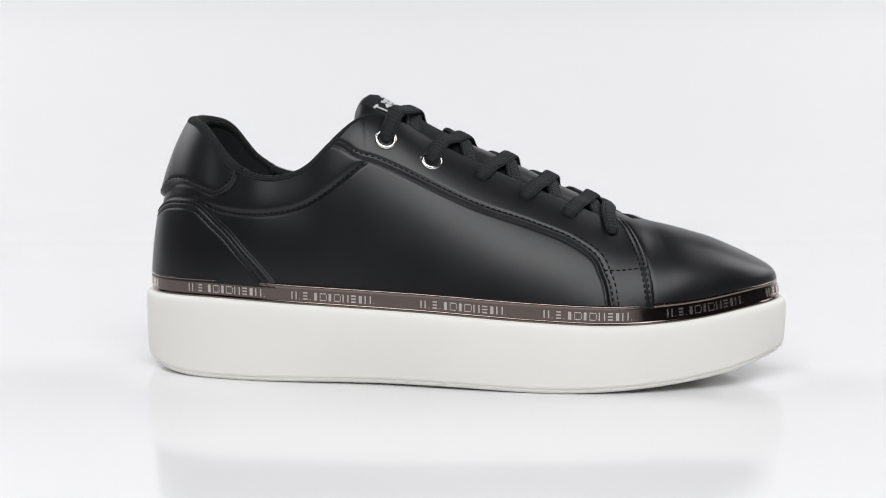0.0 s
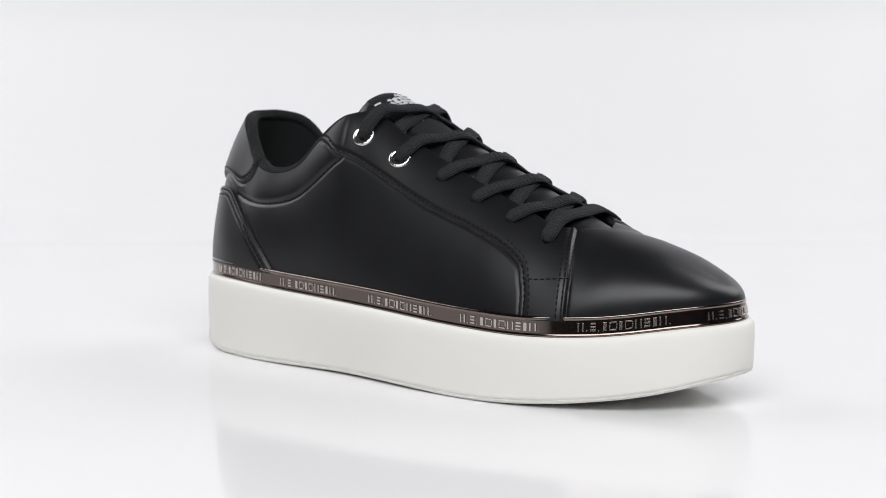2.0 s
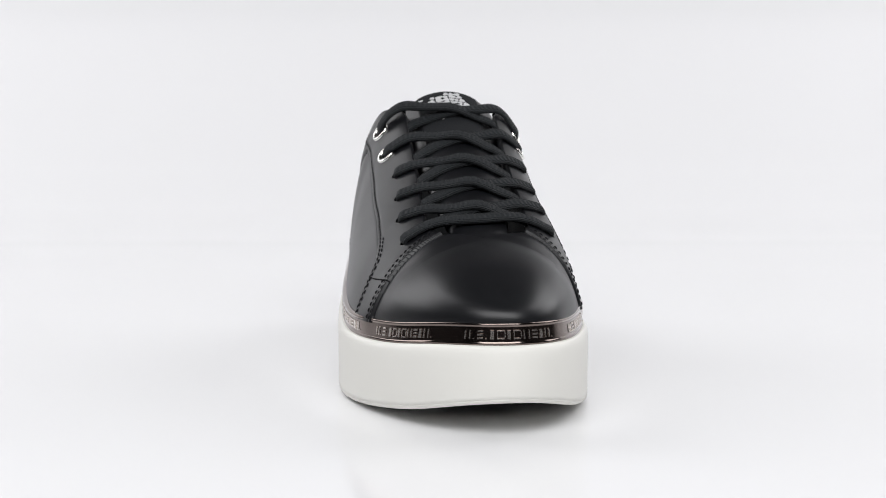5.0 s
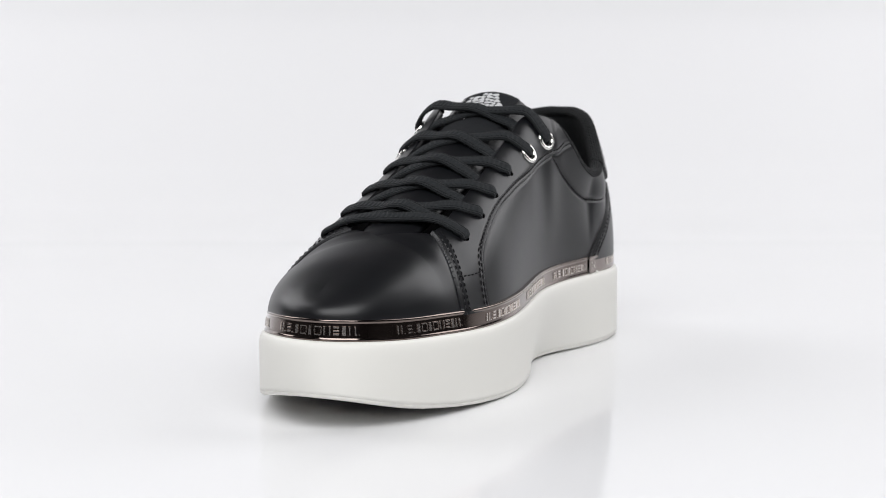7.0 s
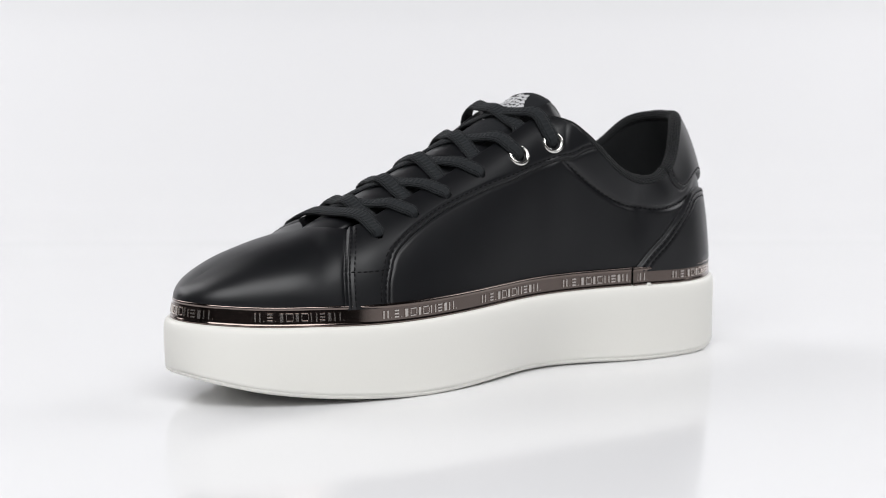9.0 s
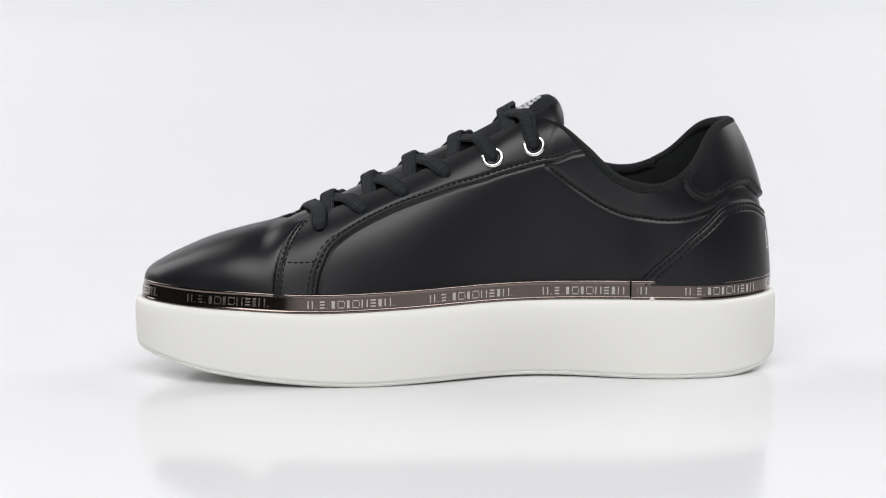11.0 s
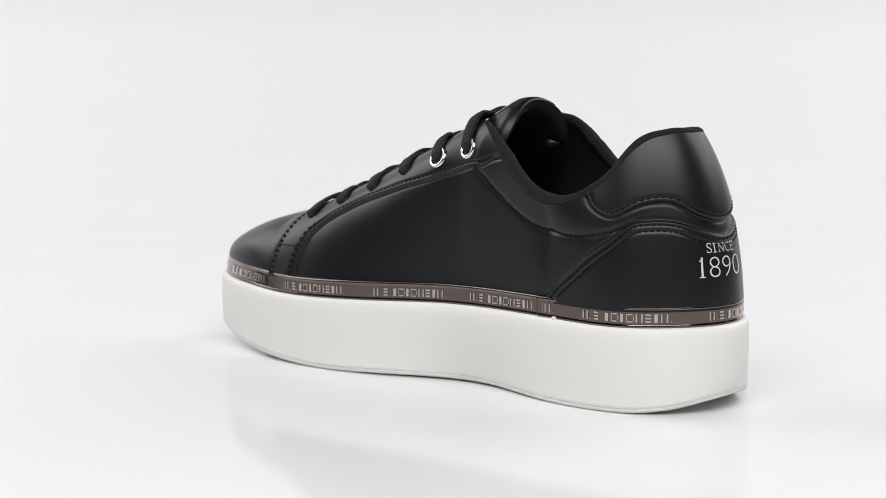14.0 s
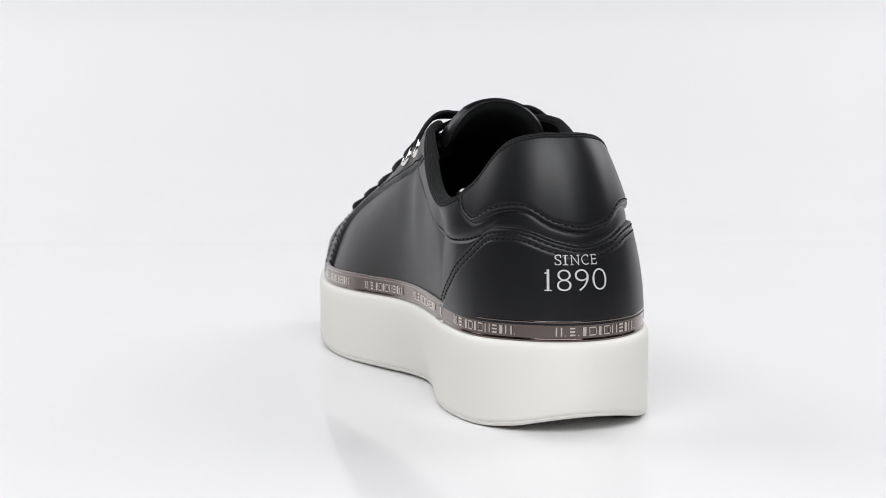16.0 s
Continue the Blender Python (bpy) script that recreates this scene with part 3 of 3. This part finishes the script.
def build_laces():
    up = np.array([0.42, 0, 0.9])
    for k in range(6):
        for side in (-1, 1):
            if k == 0 and side > 0:
                continue
            e, n = eyelet_at(side, k)
            w0 = EYELETS[k][0]
            edge, ne = throat_point(side, w0 - 0.004)
            if k == 0:                                       # straight bar at the toe end
                e2, n2 = eyelet_at(1, 0)
                edge2, ne2 = throat_point(1, w0 - 0.004)
                mid = (edge + edge2) / 2 + up * 3.6
                pts = [e - n * 2.5, e + n * 0.8, e + (edge - e) * 0.45 + n * 1.7, edge + ne * 1.7, mid, edge2 + ne2 * 1.7, e2 + (edge2 - e2) * 0.45 + n2 * 1.7, e2 + n2 * 0.8, e2 - n2 * 2.5]
                nn = [n, n, n, ne, up, ne2, n2, n2, n2]
            else:                                            # over the edge, towards the toe and under the other side
                bow, lift = ((1.5, 3.0), (1.5, 3.0), (1.5, 3.0), (1.6, 3.0), (2.2, 3.6), (4.0, 5.2))[k]
                if k == 5 and side > 0:
                    bow, lift = 2.8, 4.2
                w1 = EYELETS[k - 1][0] - (0.012 if k < 5 else 0.02)
                edge, ne = throat_point(side, w0 + 0.012)
                opp, no = throat_point(-side, w1)
                inner, ni = throat_point(-side, w1 + 0.006, 0.90)
                near, mid, far = (edge + (opp - edge) * f for f in (0.28, 0.52, 0.78))
                h = (lift - 1.0, 3.1, 1.5) if side < 0 else (lift - 1.4, 1.2, 1.1)
                ahead = (edge - e) / np.linalg.norm(edge - e)
                pts = [e - n * 2.5 - ahead * 0.8, e + n * 0.8 + ahead * 0.6, e + (edge - e) * 0.5 + n * bow, edge + ne * bow,
                       off_tongue(near, h[0]), off_tongue(mid, h[1]), off_tongue(far, h[2]), opp - no * 0.9 + up * 0.1, inner - ni * 2.0]
                nn = [n, n, n, ne, up, up, up, no, ni]
            # the lace leaves its hole edgewise
            path, nrm = lace_path(pts, nn)
            t = np.linspace(0, 1, len(path))
            ends = smoothstep(t / 0.10) * (smoothstep((1 - t) / 0.10) if k == 0 else 1)
            rx = 2.4 + 0.95 * ends
            ry = 1.3 - 0.38 * ends
            sweep("lace", path, nrm, rx, ry, LACE, shoe, "flat woven black shoelace", m=14, square=3.2)


build_laces()


# ---- stitching ----
def stitches(name, ctrl, sides, inset=0.0, pitch=2.5, length=1.6, r=0.31, skip=0.0):
    """A row of short threads along a seam, inset mm to its inner side."""
    V, F = [], []
    for side in sides:
        pts = even(side_of(ctrl, side) if side else ctrl, 0.25)
        w, v = pts.T
        p, n = upper(w, v), upper_normal(w, v)
        t = np.gradient(p, axis=0)
        t /= np.maximum(np.linalg.norm(t, axis=1, keepdims=True), 1e-9)
        move = np.cross(n, t) * inset * (-side if side else 1)
        e = 0.003                                            # step inset mm within the surface
        du, dv = (upper(w + e, v) - upper(w - e, v)) / (2 * e), (upper(w, v + e) - upper(w, v - e)) / (2 * e)
        guu, gvv, guv = (du * du).sum(1), (dv * dv).sum(1), (du * dv).sum(1)
        mu, mv = (move * du).sum(1), (move * dv).sum(1)
        det = guu * gvv - guv ** 2
        w, v = w + (mu * gvv - mv * guv) / det, v + (mv * guu - mu * guv) / det
        ok = (v > 0.03) & (v < 0.985)
        w, v = w[ok], v[ok]
        q, _ = skin(w, v)
        n = upper_normal(w, v)
        step, half = int(pitch / 0.25), int(length / 0.25)
        for i in range(int(skip / 0.25), len(q) - half, step):
            if np.linalg.norm(q[i + half] - q[i]) > 2.6:
                continue
            seg = [q[i] - n[i] * 0.25, q[i + half // 4] + n[i] * 0.12, q[i + half // 2] + n[i + half // 2] * 0.2, q[i + 3 * half // 4] + n[i + half] * 0.12, q[i + half] - n[i + half] * 0.25]
            g, _ = tube(seg, np.stack([n[i]] * 5), r, r, 6)
            o = sum(len(x) for x in V)
            V.append(g.reshape(-1, 3))
            F.append(grid_faces(5, 6, close_v=True) + o)
    if V:
        mesh_object(name, local(np.vstack(V)), np.vstack(F), THREAD, shoe, kind="stuff")


def full(c):
    return [(a, b) for a, b in c] + [(-a, b) for a, b in c[-2::-1]]


for sd in (-1, 1):
    stitches("stitching", EYESTAY_LOW, (sd,), 1.9, skip=4)
    stitches("stitching", EYESTAY_FRONT, (sd,), 1.6)
    stitches("stitching", EYESTAY_FRONT, (sd,), 3.6)
    stitches("stitching", EYESTAY_LOW[-4:], (sd,), 3.9)
    stitches("stitching", CROSS, (sd,), 0.0)
    stitches("stitching", ARCH, (sd,), 0.0)
stitches("stitching", full(COUNTER), (0,), -1.8)
stitches("stitching", full(COUNTER), (0,), -4.0)
stitches("stitching", full(TAB), (0,), 1.8)


# ---- sole and band ----
SOLE_FOOT = [(-4, 6.5), (2, 4.4), (9, 2.2), (20, 0.5), (40, 0.0), (92, 0.6), (140, 0.8), (188, 0.1), (212, 1.3), (232, 3.2), (253, 6.5), (270, 10.9), (281, 14.0)]
BAND_H = 8.2


def loft(name, profile, mat, parent, label="", n=420, w0=-1.0, w1=1.0, close=True, kind=""):
    """Rings round the shoe: profile gives (out, z) for w and x."""
    w = np.linspace(w0, w1, n, endpoint=not close)
    rows = []
    for out, z in profile(w):
        p, _ = plan(w, np.broadcast_to(out, w.shape))
        rows.append(np.column_stack([p, np.broadcast_to(z, w.shape)]))
    return mesh_object(name, local(np.stack(rows, 1)).reshape(-1, 3), grid_faces(n, len(rows), close_u=close, flip=True), mat, parent, label, kind=kind)


def foot(w):
    return hermite(*zip(*SOLE_FOOT), plan(w, 2.0)[0][..., 0])[..., 0]


def waist(w):
    """How far the sole draws in at the ground under the arch."""
    x = plan(w)[0][..., 0]
    return np.where(w > 0, 7.5, 3.5) * np.exp(-((x - 108) / 32) ** 2)


def midsole(w):
    b, t = foot(w), band_top(w) - BAND_H
    h = t - b
    k = waist(w)
    slim = 0.9 * np.abs(plan(w)[1][..., 1])
    return [(-1.5 - k, b + 1.5), (1.5 - k, b + 1.5), (2.3 - k, b + 1.9), (2.75 - 0.93 * k - 0.5 * slim, b + 3.2), (3.0 - 0.62 * k - 0.8 * slim, b + 0.3 * h), (3.25 - 0.22 * k - slim, b + 0.6 * h), (3.25 - slim, t - 5.0), (3.1 - slim, t - 2.6), (2.7 - slim, t - 1.2), (2.0 - 0.8 * slim, t - 0.35), (1.0 - 0.5 * slim, t + 0.05), (-6.0, t + 0.1)]


def outsole(w):
    b = foot(w)
    rib = 0.12 * np.sin(w * 260)
    k = waist(w)
    return [(2.0 - k, b + 1.9), (2.3 + rib - k, b + 1.45), (2.15 + rib - k, b + 1.1), (1.8 + rib - k, b + 0.6), (1.1 - k, b + 0.15), (0.2 - k, b), (-12, b), (-20, b), (-26, b + 0.02)]


loft("midsole", midsole, RUBBER, shoe, "thick white rubber platform midsole", n=600)
loft("outsole", outsole, OUTSOLE, shoe, "thin off-white rubber outsole", n=900)
JOINT = 0.277


def band(w):
    t = band_top(w)
    proud = 0.5 * np.exp(-((w - JOINT) / 0.02) ** 2)
    w = (w + 1) % 2 - 1
    b = t - BAND_H
    lean = 1.3 * smoothstep((np.abs(w) - 0.72) / 0.06)
    rows = [(-3, b), (0.0, b - 0.1), (0.45, b + 0.35), (0.5, b + 0.9), (0.2, b + 1.25), (0.18, b + 1.4), (0.18, b + 1.6), (0.18, t - 1.95), (0.18, t - 1.75), (0.18, t - 1.55), (0.2, t - 1.4), (0.5, t - 1.05), (0.5, t - 0.45), (0.15, t - 0.05), (-0.8, t + 0.1), (-3.5, t - 0.15)]
    return [(o + proud - lean * (z - b) / BAND_H, z) for o, z in rows]


band_ob = loft("metal_band", band, GUNMETAL, shoe, "glossy brown gunmetal trim band round the sole", n=900, w0=JOINT - 2 + 0.0022, w1=JOINT, close=False)


def w_of_arc(a):
    a = a % ARC[-1]
    return np.where(a <= ARC[TOE], -a / ARC[TOE], (ARC[-1] - a) / (ARC[-1] - ARC[TOE]))


SHIFT = {-1: -1.2, 0: -4.5, 5: 1.0, 6: 2.3, 7: 2.2, 9: 9.2, 10: 9.2}   # the words are not quite evenly spaced
SHAPES = {"frame": lambda c, t: [(0, c, 0, t), (0, c, 1 - t, 1), (0, t / 2, t, 1 - t), (c - t / 2, c, t, 1 - t)],
          "posts": lambda c, t: [(0, 0.7, 0, 1), (c - 0.7, c, 0, 1)],
          "lines": lambda c, t: [(0, c, 0.02, 0.25), (0, c, 0.39, 0.62), (0, c, 0.76, 0.99)],
          "block": lambda c, t: [(0.1, c - 0.1, 0, 1)],
          "dot": lambda c, t: [(0, c, 0, t)]}
WORD = [("posts", 2.5), ("dot", 0.5), ("lines", 2.1), ("dot", 0.5), ("block", 1.7), ("frame", 2.8), ("block", 1.5), ("frame", 2.8),
        ("posts", 2.8), ("lines", 2.3), ("block", 1.7), ("posts", 2.9), ("dot", 0.5)]


def raised_shape(a, kind, wd, joint_arc):
    """One plain raised shape on the band, from arc a on."""
    V, F = [], []
    for x0, x1, y0, y1 in SHAPES[kind](wd, 0.17):
        x0, x1 = a + x0, a + max(x1, x0 + 0.45)
        if x0 - 0.5 < joint_arc < x1 + 0.5:
            continue
        xs = np.array([x0, x1, x1, x0])
        zb = band_top(w_of_arc(xs)) - BAND_H + 2.25
        zs = zb + np.array([y0, y0, y1, y1]) * 3.4
        o = len(V)
        for out in (0.0, 0.6):
            e = 0.08 if out else 0.0
            wi = w_of_arc(xs + np.array([e, -e, -e, e]))
            zi = zs + np.array([e, e, -e, -e])
            p, _ = plan(wi, out - 1.3 * smoothstep((np.abs(wi) - 0.72) / 0.06) * (zi - zb + 2.25) / BAND_H)
            V += [tuple(r) for r in np.column_stack([p, zi])]
        F += [(o + 4, o + 5, o + 6, o + 7)] + [(o + q, o + (q + 1) % 4, o + 4 + (q + 1) % 4, o + 4 + q) for q in range(4)]
    if V:
        mesh_object("raised_shape", local(V), F, BARS, band_ob, smooth=False)


def build_bars():
    """Raised plain shapes in word-long groups along the band."""
    start = -w_at(75.5, -1) * ARC[TOE]
    joint_arc = ARC[-1] - JOINT * (ARC[-1] - ARC[TOE])
    for k in range(-1, 11):
        a = start + 51.0 * k + SHIFT.get(k, 0.0)
        for kind, wd in WORD:
            raised_shape(a, kind, wd, joint_arc)
            a += wd + (1.2 if kind == "dot" else 0.9)
    a = joint_arc + 1.2                                      # the cut end of a word behind the joint
    for kind, wd in WORD[-3:]:
        raised_shape(a, kind, wd, joint_arc)
        a += wd + 0.8


build_bars()


def build_glue():
    p, n = plan(np.array([JOINT - 0.028]), np.array([0.6]))
    z = band_top(np.array([JOINT - 0.028]))[0] - BAND_H + 0.2
    a = np.linspace(0, 2 * np.pi, 12, endpoint=False)
    rows = []
    for r, h in ((1.3, 0.0), (1.1, 0.5), (0.5, 0.8), (0.02, 0.85)):
        t = np.array([-n[0, 1], n[0, 0]])
        rows.append(np.column_stack([p[0, 0] + t[0] * r * np.cos(a) + n[0, 0] * h, p[0, 1] + t[1] * r * np.cos(a) + n[0, 1] * h, z + 0.7 * r * np.sin(a)]))
    mesh_object("glue_spot", local(np.stack(rows, 1)).reshape(-1, 3), grid_faces(12, 4, close_u=True, flip=True), GLUE, shoe, "small dried glue spot")


build_glue()


# ---- print on the heel ----
def glyph_mesh(text, thin):
    """Outline mesh of one character of the built-in font, one unit high, from x = 0 on."""
    cu = bpy.data.curves.new("heel_print", "FONT")
    cu.body, cu.size, cu.resolution_u, cu.offset = text, 1.0, 6, thin
    tmp = bpy.data.objects.new("heel_print", cu)
    scene.collection.objects.link(tmp)
    bpy.context.view_layer.update()
    me = tmp.to_mesh()
    co = np.array([v.co[:2] for v in me.vertices])
    polys = [tuple(p.vertices) for p in me.polygons]
    tmp.to_mesh_clear()
    bpy.data.objects.remove(tmp)
    co -= co.min(0)
    return co / np.ptp(co[:, 1]), polys


# serifs, as boxes in units of the glyph's width and height
SERIFS = {"1": [(-0.9, 0.0, 1.9, 0.055), (-0.85, 0.80, 0.35, 0.86)], "I": [(-1.3, 0.0, 2.3, 0.08), (-1.3, 0.92, 2.3, 1.0)],
          "N": [(-0.14, 0.0, 0.26, 0.07), (0.72, 0.93, 1.12, 1.0), (-0.14, 0.93, 0.1, 1.0)],
          "E": [(-0.2, 0.0, 0.2, 0.08), (-0.2, 0.92, 0.2, 1.0), (0.9, 0.0, 1.0, 0.26), (0.9, 0.76, 1.0, 1.0)],
          "S": [(0.84, 0.70, 0.94, 0.97), (0.02, 0.03, 0.12, 0.30)], "C": [(0.92, 0.68, 1.02, 0.97)]}


def heel_print(text, size, centre_w, centre_z, cells, thin):
    """Thin serifed lettering; cells give each character's left edge and width in mm from the middle."""
    half = ARC[-1] / 2
    vs = np.linspace(0, 0.6, 120)
    V, F = [], []

    def lay(co, polys, h):
        w = (centre_w - co[:, 0]) / half                     # read from behind: to the right is lateral
        z = centre_z + co[:, 1]
        v = np.array([np.interp(zz, skin(np.full(120, ww), vs)[0][:, 2], vs) for ww, zz in zip(w, z)])
        p, n = skin(w, v)
        o = len(V)
        V.extend(p + n * h)
        F.extend(tuple(o + i for i in f) for f in polys)

    for ch, (x, wd) in zip(text, cells):
        co, polys = glyph_mesh(ch, thin)
        co = co * [wd / max(np.ptp(co[:, 0]), 1e-6), size] + [x, -size / 2]
        lay(co, polys, 0.40)
        for x0, y0, x1, y1 in SERIFS.get(ch, ()):
            q = np.array([(x0, y0), (x1, y0), (x1, y1), (x0, y1)]) * [wd, size] + [x, -size / 2]
            lay(q, [(0, 1, 2, 3)], 0.43)
    mesh_object("heel_print", local(np.array(V)), F, PRINT, shoe, "silver printed lettering reading " + text, smooth=False)


heel_print("SINCE", 3.7, 4.0, 63.9, [(-8.4, 2.6), (-4.5, 0.55), (-1.9, 3.0), (2.2, 2.9), (6.3, 2.1)], -0.016)
heel_print("1890", 7.8, 4.3, 56.6, [(-11.2, 0.95), (-7.4, 5.4), (-0.6, 5.5), (6.4, 6.0)], -0.022)


# ---- the white sweep, and unseen dark flats round it ----
def build_set():
    # floor sweeping up into a low back
    bend = [(0.45 + 0.95 * math.sin(a) ** 1.5, 0.75 * (1 - math.cos(a)) ** 1.5) for a in np.linspace(0, math.pi / 2, 48)[1:]]
    prof = [(-1.6, 0.0), (0.3, 0.0), (0.45, 0.0)] + bend + [(1.4, 0.8)]
    v = [(x, y, z) for y, z in prof for x in (-1.8, 1.8)]
    floor = mesh_object("floor", v, [(2 * i, 2 * i + 1, 2 * i + 3, 2 * i + 2) for i in range(len(prof) - 1)], WHITE)
    tagged(floor, "glossy white acrylic floor sweeping up behind", "floor", kind="structure")

    def wall(name, box, mat, label):
        (x0, y0, z0), (x1, y1, z1) = box
        v = [(x, y, z) for x in (x0, x1) for y in (y0, y1) for z in (z0, z1)]
        f = [(0, 1, 3, 2), (4, 6, 7, 5), (0, 4, 5, 1), (2, 3, 7, 6), (0, 2, 6, 4), (1, 5, 7, 3)]
        tagged(mesh_object(name, v, f, mat, smooth=False), label, "wall", kind="structure")

    # unseen dark flats, added so that leather and band have darkness to reflect
    wall("dark_flat_south", ((-1.9, -1.75, -0.05), (1.9, -1.62, 2.25)), DIM, "unseen dark flat added behind the camera")
    wall("dark_flat_west", ((-1.95, -1.62, -0.05), (-1.82, 1.5, 2.25)), DIM, "unseen dark flat added at the side")
    wall("dark_flat_east", ((1.82, -1.62, -0.05), (1.95, 1.5, 2.25)), DIM, "unseen dark flat added at the side")
    wall("dark_flat_north", ((-1.9, 1.42, -0.05), (1.9, 1.5, 2.25)), DIM, "unseen dark flat added behind the sweep")
    wall("dark_flat_top", ((-1.9, -1.75, 2.26), (1.9, 1.5, 2.36)), DIM, "unseen dark flat added overhead")


build_set()


# ---- the turntable turns the shoe ----
def motions():
    turn = [0, 15.06, 30.11, 45.1, 60.15, 75.75, 91.45, 106.95, 122.29, 137.65, 152.96, 168.0, 182.95, 197.95, 212.99, 228.1, 243.2]
    walk(shoe, [(t, pose(0, 0, 0, 0, 0, -7.305 - a)) for t, a in enumerate(turn)])


motions()
